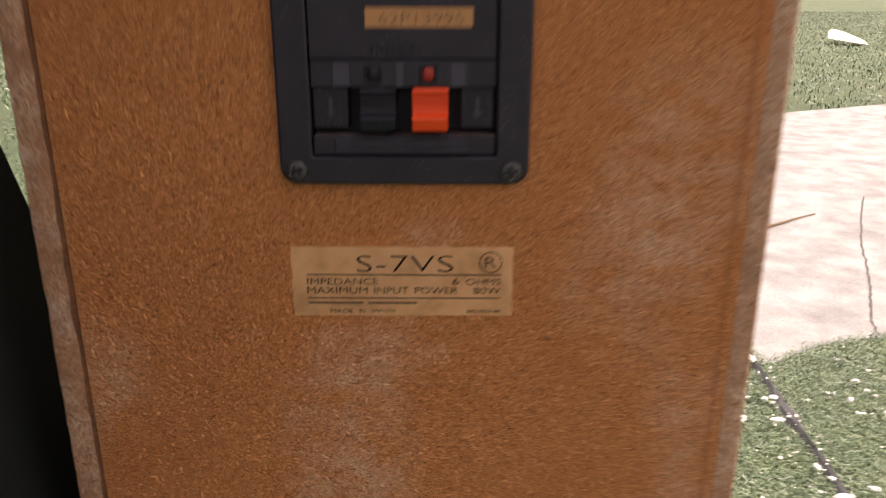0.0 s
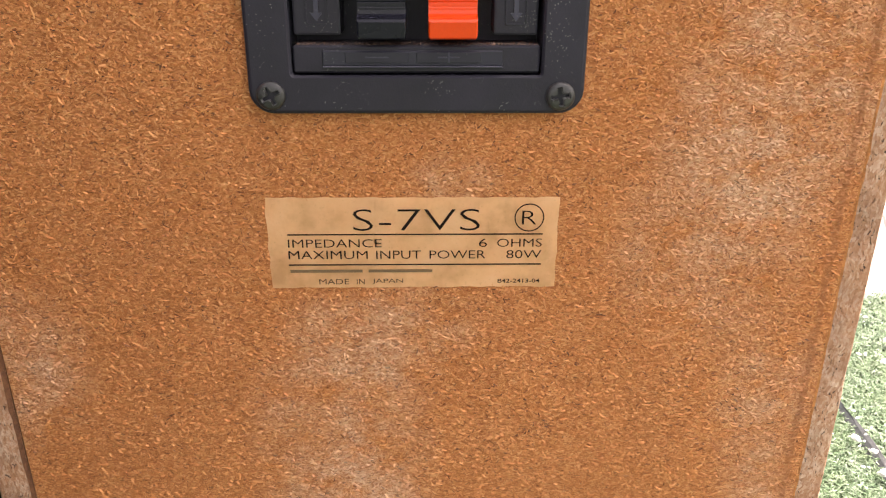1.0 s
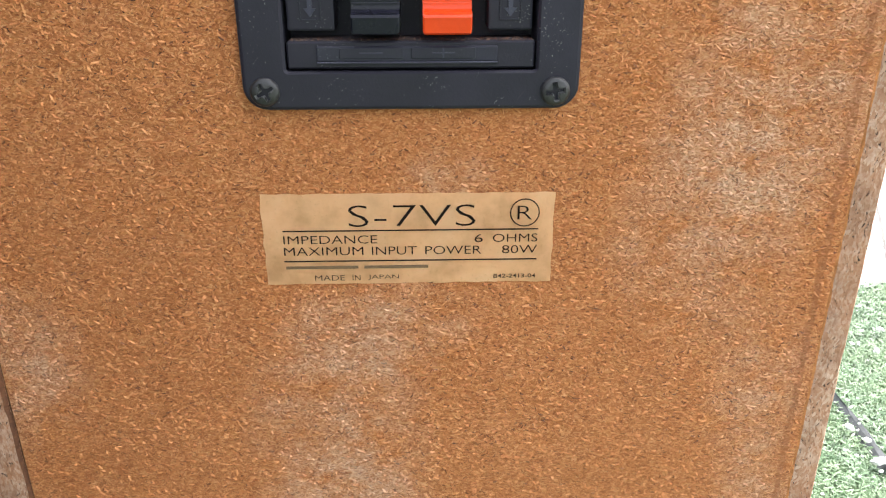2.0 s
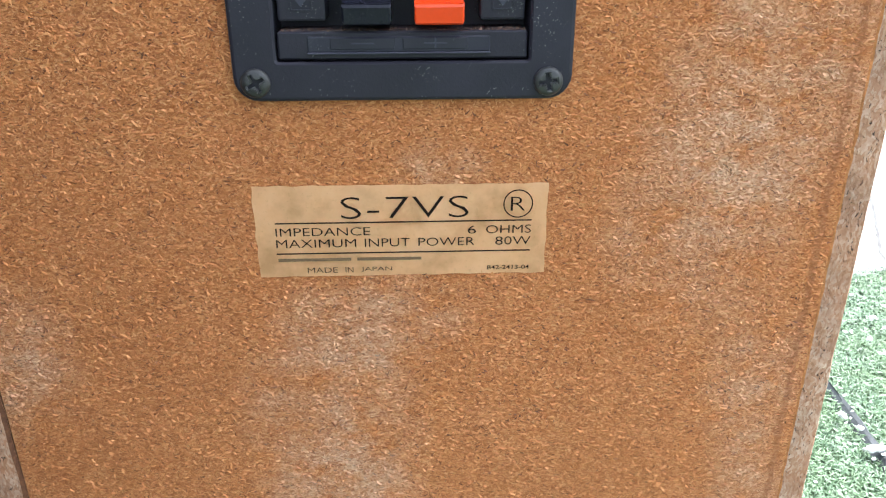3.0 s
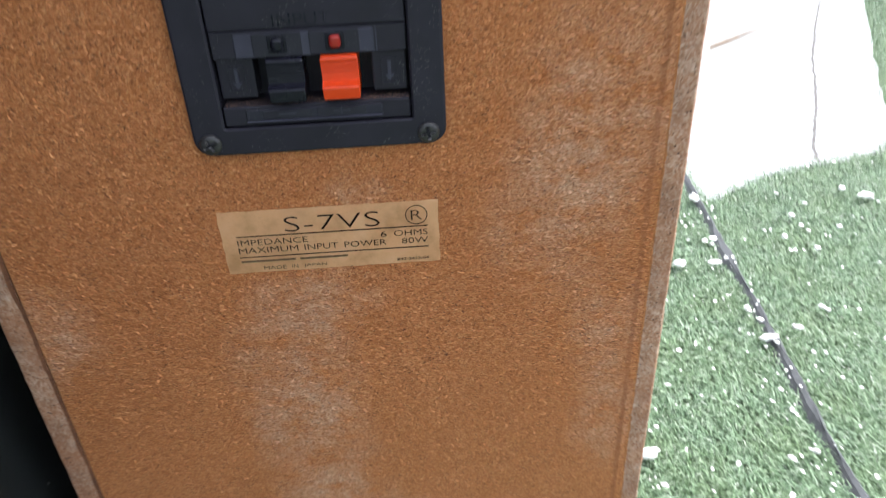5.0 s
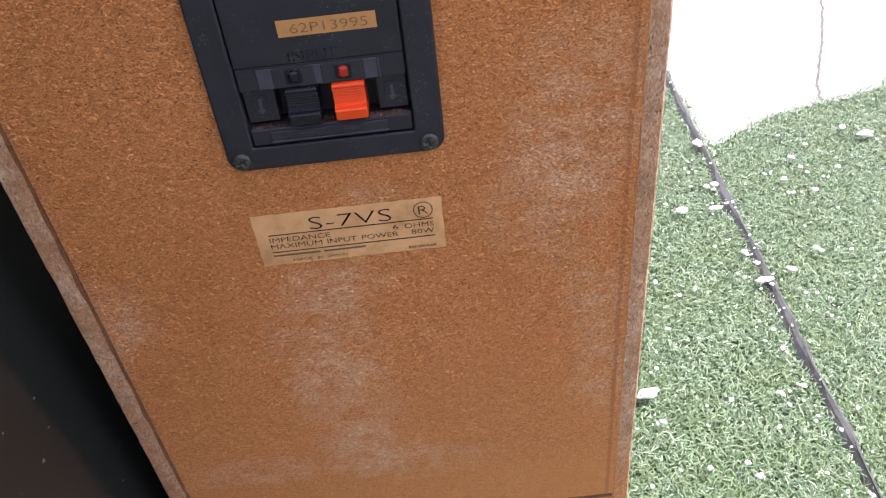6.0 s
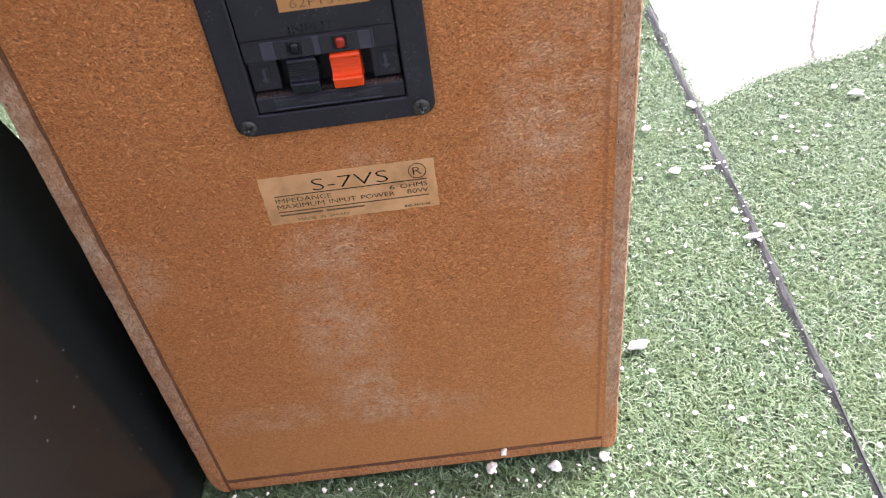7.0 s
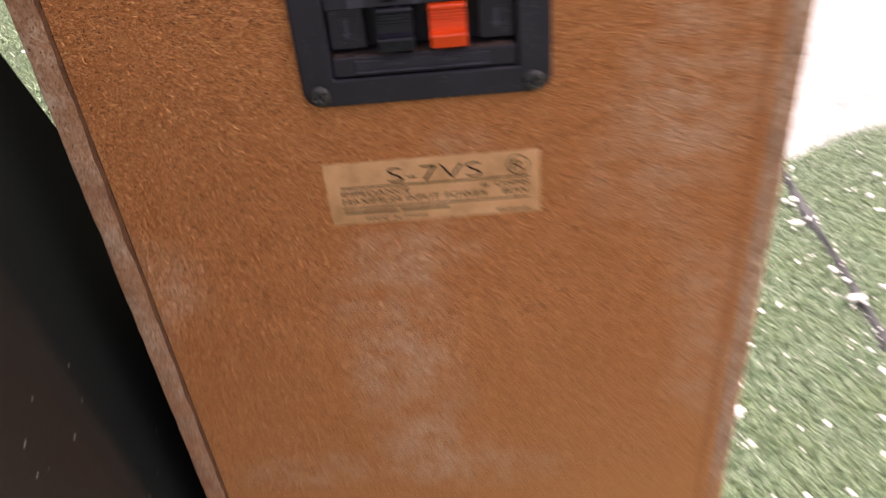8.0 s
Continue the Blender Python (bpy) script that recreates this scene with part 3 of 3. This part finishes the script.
for j in range(nz + 1):
    row = []
    for i in range(nx + 1):
        px, pz = -0.0424 + 0.0841 * i / nx, 0.2301 + 0.0281 * j / nz
        if i in (0, nx):
            px += 0.0004 * noise.noise((pz * 300, i, 0.5))
        if j in (0, nz):
            pz += 0.0003 * noise.noise((px * 250, j, 1.5))
        row.append(bm.verts.new((px, LY + 0.00006 * noise.noise((px * 90, pz * 90, 3.0)), pz)))
    grid.append(row)
for j in range(nz):
    for i in range(nx):
        bm.faces.new((grid[j][i], grid[j][i + 1], grid[j + 1][i + 1], grid[j + 1][i]))
bmesh.ops.solidify(bm, geom=bm.faces[:], thickness=-0.0002)
label = part("rating_label", bm, PAPER, speaker, "yellowed paper label with black print")
label.location = (0.0002, 0.0, -0.0074)
INK_Y = LY - 0.00035
lettering("model_print", "S-7VS", -0.0176, 0.0190, 0.2482, 0.2548, INK_Y, INK, label, "printed S-7VS", -0.016)
bm = bmesh.new()
cx, cz, ro, ri = 0.0332, 0.2521, 0.0043, 0.00395
lofted([[(cx + r * math.cos(a * math.pi / 24), INK_Y, cz + r * math.sin(a * math.pi / 24)) for a in range(48)] for r in (ro, ri)], bm)
part("printed_ring", bm, INK, label)
lettering("printed_letter", "R", 0.0311, 0.0353, 0.2500, 0.2542, INK_Y, INK, label, "printed R in a ring", -0.014)
for z0, x0, x1 in ((0.24685, -0.0367, 0.0373), (0.23735, -0.0369, 0.0372)):
    part("printed_rule", block(x0, x1, INK_Y, INK_Y + 0.0002, z0, z0 + 0.00033), INK, label)
lettering("print", "IMPEDANCE", -0.0367, -0.0095, 0.24305, 0.2456, INK_Y, INK, label, "printed IMPEDANCE", -0.008)
lettering("print", "6", 0.0188, 0.0212, 0.24305, 0.2456, INK_Y, INK, label, "printed 6", -0.008)
lettering("print", "OHMS", 0.0241, 0.0372, 0.24305, 0.2456, INK_Y, INK, label, "printed OHMS", -0.008)
lettering("print", "MAXIMUM", -0.0368, -0.0137, 0.2394, 0.2420, INK_Y, INK, label, "printed MAXIMUM", -0.008)
lettering("print", "INPUT", -0.0112, 0.0019, 0.2394, 0.2420, INK_Y, INK, label, "printed INPUT", -0.008)
lettering("print", "POWER", 0.0044, 0.0208, 0.2394, 0.2420, INK_Y, INK, label, "printed POWER", -0.008)
lettering("print", "80W", 0.0269, 0.0372, 0.2394, 0.2420, INK_Y, INK, label, "printed 80W", -0.008)
bm = block(-0.0366, -0.0154, INK_Y, INK_Y + 0.0002, 0.2351, 0.2359)
block(-0.0136, 0.0052, INK_Y, INK_Y + 0.0002, 0.2351, 0.2359, 0, bm)
part("maker_line", bm, FADED, label, "printed maker line as plain bars")
lettering("print", "MADE", -0.0283, -0.0195, 0.2313, 0.2330, INK_Y, INK, label, "printed MADE", -0.008)
lettering("print", "IN", -0.0172, -0.0149, 0.2313, 0.2330, INK_Y, INK, label, "printed IN", -0.008)
lettering("print", "JAPAN", -0.0126, -0.0035, 0.2313, 0.2330, INK_Y, INK, label, "printed JAPAN", -0.008)
lettering("print", "B42-2413-04", 0.0246, 0.0371, 0.2315, 0.2328, INK_Y, INK, label, "printed part code B42-2413-04", 0.01)

# ---- the glossy black cabinet close beside it ----
def black_cabinet():
    """A box with raked rear, its polished near side leaning slightly away."""
    side = [(-0.24, -0.010), (0.1395, -0.010), (-0.046, 0.52), (-0.24, 0.52)]
    wide, lean, foot = 0.27, 0.05, -0.1515
    root = tagged(new("black_cabinet"), "glossy black cabinet with scratched polished side, beside the loudspeaker", "cabinet")
    root.location = (-0.29, -0.02, 0.0)
    def prism(x0, x1, bevel, sink=0.0):
        bm = bmesh.new()
        lofted([[(x - lean * z + 0.29, y + 0.02 - (sink if y > -0.2 else -sink), z - (sink if z > 0.3 else -sink)) for y, z in side] for x in (x0, x1)], bm, cap_first=True, cap_last=True)
        bmesh.ops.bevel(bm, geom=bm.edges[:], offset=bevel, segments=2, affect="EDGES", profile=0.5)
        return bm
    part("body", prism(foot - 0.0182, foot - wide + 0.0182, 0.001, 0.002), FOIL, root)
    part("side_panel", prism(foot, foot - 0.018, 0.0014), FOIL, root, "polished black side panel, scratched")
    part("side_panel", prism(foot - wide + 0.018, foot - wide, 0.0014), FOIL, root, "polished black side panel, scratched")
    return root


black_cabinet()

# ---- ground ----
SEAM_END = 0.64


def seam_mid(y):
    return 0.2945 + 0.062 * y + 0.0016 * noise.noise((y * 14, 0.0, 0.0))


def seam_half(y):
    return max(0.0002, 0.0016 + 0.0034 * noise.noise((y * 17, 4.0, 0.0)) + 0.0024 * noise.noise((y * 70, 7.0, 0.0)) - (0.0022 if y < 0.03 else 0.0))


bm = bmesh.new()
spans = [-60, -12, -3, -1.2, -0.6, -0.3, 0, 0.3, 0.6, 0.9, 1.3, 2.2, 5, 15, 60]
rows = [[bm.verts.new((px, py, -0.010)) for px in spans] for py in spans]
for a, b in zip(rows, rows[1:]):
    for k in range(len(spans) - 1):
        bm.faces.new((a[k], a[k + 1], b[k + 1], b[k]))
tagged(part("ground", bm, BACKING), "artificial turf, green, worn and matted", kind="structure")

SLAB = [(0.326, 0.418), (0.345, 0.421), (0.372, 0.437), (0.402, 0.455), (0.435, 0.466), (0.478, 0.478), (0.530, 0.488), (0.566, 0.503), (0.598, 0.545), (0.66, 0.69), (0.86, 1.12), (1.43, 2.25), (1.04, 2.07), (0.40, 1.76), (0.342, 0.66), (0.331, 0.53)]


def inside(px, py, poly):
    hit = False
    for (ax, ay), (bx, by) in zip(poly, poly[1:] + poly[:1]):
        if (ay > py) != (by > py) and px < (bx - ax) * (py - ay) / (by - ay) + ax:
            hit = not hit
    return hit


def paving_slab():
    """A low concrete flag with ragged arrises, cracked across one side."""
    outline = []
    for (ax, ay), (bx, by) in zip(SLAB, SLAB[1:] + SLAB[:1]):
        for k in range(14):
            t = k / 14
            px, py = ax + (bx - ax) * t, ay + (by - ay) * t
            outline.append((px + 0.004 * noise.noise((px * 40, py * 40, 0)), py + 0.004 * noise.noise((px * 40, py * 40, 5))))
    cx, cy = sum(p[0] for p in outline) / len(outline), sum(p[1] for p in outline) / len(outline)
    def ring(k, z):
        return [(cx + (px - cx) * k, cy + (py - cy) * k, z) for px, py in outline]
    return tagged(part("paving_slab", lofted([ring(1.0, -0.03), ring(1.0, -0.0095), ring(0.999, -0.0088)], cap_last=True), CONCRETE), "pale weathered concrete paving slab, cracked, set in the turf", "paving slab")


slab = paving_slab()
bm = bmesh.new()
crack = [(0.478, 0.482), (0.490, 0.52), (0.520, 0.58), (0.545, 0.63), (0.577, 0.70), (0.615, 0.79), (0.70, 0.96), (0.76, 1.07)]
left, right = [], []
for k in range(61):
    s = k / 60 * (len(crack) - 1)
    i = min(int(s), len(crack) - 2)
    px = crack[i][0] + (crack[i + 1][0] - crack[i][0]) * (s - i) + 0.003 * noise.noise((k * 0.5, 1, 0))
    py = crack[i][1] + (crack[i + 1][1] - crack[i][1]) * (s - i)
    w = 0.0017 + 0.0012 * noise.noise((k * 0.7, 9, 0))
    left.append((px - w, py, -0.0083))
    right.append((px + w, py, -0.0083))
for k in range(60):
    bm.faces.new([bm.verts.new(p) for p in (left[k], right[k], right[k + 1], left[k + 1])])
part("crack", bm, SILT, slab, "dirt-filled crack")

# dark joint between two lengths of turf
bm = bmesh.new()
n = 90
vs = []
for k in range(n + 1):
    y = -0.35 + (SEAM_END + 0.03 + 0.35) * k / n
    m, w = seam_mid(y), seam_half(y)
    z = -0.0050 + 0.0015 * noise.noise((y * 40, 2.0, 0.0))
    vs.append([bm.verts.new((m - w - 0.006, y, z - 0.006)), bm.verts.new((m - w * 0.8, y, z)), bm.verts.new((m + w * 0.8, y, z + 0.001)), bm.verts.new((m + w + 0.006, y, z - 0.006))])
for a, b in zip(vs, vs[1:]):
    for k in range(3):
        bm.faces.new((a[k], a[k + 1], b[k + 1], b[k]))
tagged(part("turf_joint", bm, TAPE), "dark grey joint strip between two lengths of turf", kind="structure")


def turf(name, count, x0, x1, y0, y1, size, seed, skip=None):
    """Curled plastic grass fibres, each a bent tapering ribbon."""
    r = np.random.default_rng(seed)
    px, py = r.uniform(x0, x1, count), r.uniform(y0, y1, count)
    keep = ~((np.abs(px) < HALF - 0.004) & (py > 0.004) & (py < DEEP + 0.01))
    keep &= ~((px < -0.15) & (px > -0.42) & (py > -0.24) & (py < 0.208))
    mid = np.array([seam_mid(v) for v in py[::1]])
    half = np.array([seam_half(v) for v in py])
    keep &= ~((np.abs(px - mid) < half * 0.85) & (py < SEAM_END + 0.01))
    on = np.array([inside(0.6 + (a - 0.6) * 1.012 + c, 1.0 + (b - 1.0) * 1.008 + d, SLAB) if (a > 0.3 and b > 0.37) else False for a, b, c, d in zip(px, py, r.normal(0, 0.004, count), r.normal(0, 0.006, count))])
    keep &= ~on
    if skip:
        keep &= ~((px > skip[0]) & (px < skip[1]) & (py > skip[2]) & (py < skip[3]))
    px, py = px[keep], py[keep]
    n = len(px)
    az = r.uniform(0, 2 * np.pi, n)
    ln = r.uniform(0.55, 1.25, n) * size
    rise = r.uniform(0.15, 0.75, n)
    wid = r.uniform(0.00034, 0.00062, n) * (size / 0.0088)
    dx, dy = np.cos(az), np.sin(az)
    sx, sy = -dy, dx
    curl = r.uniform(-0.6, 0.6, n)
    base = np.stack([px, py, np.full(n, -0.0105)], 1)
    d1 = np.stack([dx * 0.35, dy * 0.35, 0.5 + rise * 0.5], 1) * ln[:, None] * 0.55
    a2 = az + curl
    d2 = np.stack([np.cos(a2), np.sin(a2), rise - 0.45], 1) * ln[:, None] * 0.6
    mid_p = base + d1
    tip = mid_p + d2
    side = np.stack([sx, sy, r.uniform(-0.4, 0.4, n)], 1) * wid[:, None]
    v = np.stack([base - side, base + side, mid_p + side, mid_p - side, tip + side * 0.35, tip - side * 0.35], 1).reshape(-1, 3)
    idx = np.arange(n)[:, None] * 6
    quads = np.concatenate([idx + np.array([[0, 1, 2, 3]]), idx + np.array([[3, 2, 4, 5]])], 1).reshape(-1)
    me = bpy.data.meshes.new(name)
    me.vertices.add(len(v))
    me.vertices.foreach_set("co", v.ravel())
    me.loops.add(len(quads))
    me.loops.foreach_set("vertex_index", quads)
    me.polygons.add(len(quads) // 4)
    me.polygons.foreach_set("loop_start", np.arange(0, len(quads), 4))
    me.update(calc_edges=True)
    me.materials.append(BLADE)
    return tagged(new(name, me), "short curled green plastic grass fibres", "artificial grass", kind="stuff")


turf("turf_fibres", 300000, -0.2, 0.66, -0.28, 0.56, 0.0076, 3)
turf("turf_fibres", 130000, -0.95, 1.15, -0.3, 1.75, 0.011, 4, (-0.2, 0.66, -0.28, 0.56))
turf("turf_fibres", 150000, -4.0, 7.5, 0.3, 13.0, 0.034, 6, (-0.95, 1.15, -0.3, 1.75))


def crumb(bm, px, py, pz, size, seed, sub=1, long=1.0, turn=None):
    r = random.Random(seed)
    made = bmesh.ops.create_icosphere(bm, subdivisions=sub, radius=1.0)
    q = Euler((r.uniform(0, 6), r.uniform(0, 6), r.uniform(0, 6))).to_matrix()
    turn = r.uniform(0, 6.28) if turn is None else turn
    for v in made["verts"]:
        p = v.co * (0.95 + 0.6 * noise.noise(v.co * 1.5 + Vector((seed, 0, 0))) + 0.25 * noise.noise(v.co * 4.0 + Vector((0, seed, 0))))
        p = q @ p
        p = Vector((p.x * long, p.y, p.z * 0.65))
        p = Vector((p.x * math.cos(turn) - p.y * math.sin(turn), p.x * math.sin(turn) + p.y * math.cos(turn), p.z))
        v.co = Vector((px, py, pz)) + p * size
    return bm


BIG = [(0.174, 0.087, 0.0056, 2.1), (0.178, 0.061, 0.0024, 1.3), (0.052, -0.005, 0.0046, 1.3), (0.094, -0.009, 0.0046, 1.3), (0.128, -0.006, 0.0046, 1.1), (0.099, -0.044, 0.0032, 1.3), (-0.088, -0.017, 0.0028, 1.2), (-0.052, -0.02, 0.003, 1.3), (-0.027, -0.026, 0.0028, 1.4), (-0.106, -0.011, 0.0022, 1.2), (0.34, 0.069, 0.0024, 1.3),
       (0.284, 0.079, 0.0026, 1.2), (0.197, 0.02, 0.0024, 1.2), (0.222, 0.021, 0.0024, 1.1), (0.226, 0.01, 0.0026, 1.3), (0.276, -0.036, 0.003, 1.4), (0.294, -0.063, 0.0036, 1.2), (0.43, 0.342, 0.0028, 1.3), (0.257, 0.379, 0.005, 1.3), (0.264, 0.3, 0.0056, 1.3), (0.315, 0.413, 0.0058, 1.3), (0.295, 0.298, 0.0036, 2.4),
       (0.298, 0.23, 0.0032, 1.6), (0.3, 0.193, 0.0042, 2.2), (0.302, 0.215, 0.0026, 1.5), (0.327, 0.203, 0.0032, 1.7), (0.358, 0.226, 0.0028, 1.4), (0.395, 0.367, 0.0034, 1.3), (0.393, 0.309, 0.0034, 1.3), (0.373, 0.332, 0.0034, 1.3), (0.467, 0.412, 0.0042, 1.3), (0.483, 0.395, 0.0062, 1.8), (-0.141, -0.019, 0.003, 1.1)]
for k, (px, py, size, long) in enumerate(BIG):
    bm = crumb(bmesh.new(), px, py, -0.0008, size * 0.74, 40 + k, 3, long, 0.1 if long > 1.9 else None)
    tagged(part("crumb", bm, CRUMB, None, "", True), "white crumbly flake lying on the turf", "debris", "white crumbs on the turf")

tagged(part("crumb", crumb(bmesh.new(), 0.061, -0.0012, 0.0108, 0.0020, 91, 3, 1.5, 1.2), CRUMB, None, "", True), "white crumb stuck on the lower edge of the loudspeaker", "debris", "white crumbs on the turf")

bm = bmesh.new()
rng = random.Random(12)
for k in range(1200):
    if k < 80:
        py = rng.uniform(-0.2, 0.37)
        px = seam_mid(py) + rng.gauss(-0.012, 0.012)
    elif k < 380:
        px, py = rng.uniform(-0.145, 0.26), rng.uniform(-0.13, 0.0)
    else:
        px, py = rng.uniform(0.13, 0.7), rng.uniform(-0.15, 0.6)
    if inside(px, py, SLAB) or (abs(px) < HALF + 0.004 and -0.004 < py < DEEP + 0.02) or px < -0.14:
        continue
    crumb(bm, px, py, rng.uniform(-0.004, 0.002), rng.choice((0.0005, 0.0006, 0.0008, 0.001, 0.0012, 0.0017)) * (0.9 if 80 <= k < 380 else 1.0), k, 1, rng.uniform(1, 1.8))
for k in range(260):
    px, py = rng.uniform(-0.9, 1.1), rng.uniform(0.3, 1.7)
    if inside(px, py, SLAB) or (abs(px) < HALF + 0.01 and py < DEEP + 0.03):
        continue
    crumb(bm, px, py, rng.uniform(-0.004, 0.002), rng.choice((0.0016, 0.0022, 0.0032)), k + 900, 1, rng.uniform(1, 1.8))
tagged(part("white_grit", bm, CRUMB), "small white crumbs strewn over the turf", "debris", kind="stuff")


def twig(points, r0):
    rings = []
    for k, (px, py, pz) in enumerate(points):
        r = r0 * (1 - 0.6 * k / (len(points) - 1))
        rings.append([(px + r * 0.3 * math.cos(a), py + r * math.cos(a), pz + r * math.sin(a)) for a in (0, 1.05, 2.1, 3.14, 4.19, 5.24)])
    return part("twig", lofted(rings, cap_first=True, cap_last=True), TWIG)


tagged(twig([(0.490, 0.860, -0.0065), (0.535, 0.890, -0.006), (0.575, 0.918, -0.005), (0.620, 0.950, -0.0065)], 0.003), "thin dry twig lying on the paving slab", "twig")

bm = bmesh.new()
lx, ly = 2.55, 5.08
pts = [(0.0, 0.0), (0.025, 0.07), (0.06, 0.12), (0.105, 0.11), (0.135, 0.0), (0.11, -0.09), (0.06, -0.12), (0.025, -0.07)]
lofted([[(lx + px * 1.8, ly + py * 1.6, 0.03 + 0.3 * py + 0.018 * math.sin(px * 30) + h) for px, py in pts] for h in (0.0, 0.0008)], bm, cap_first=True, cap_last=True)
tagged(part("fallen_leaf", bm, LEAF), "pale yellow fallen leaf on the turf", "leaf")
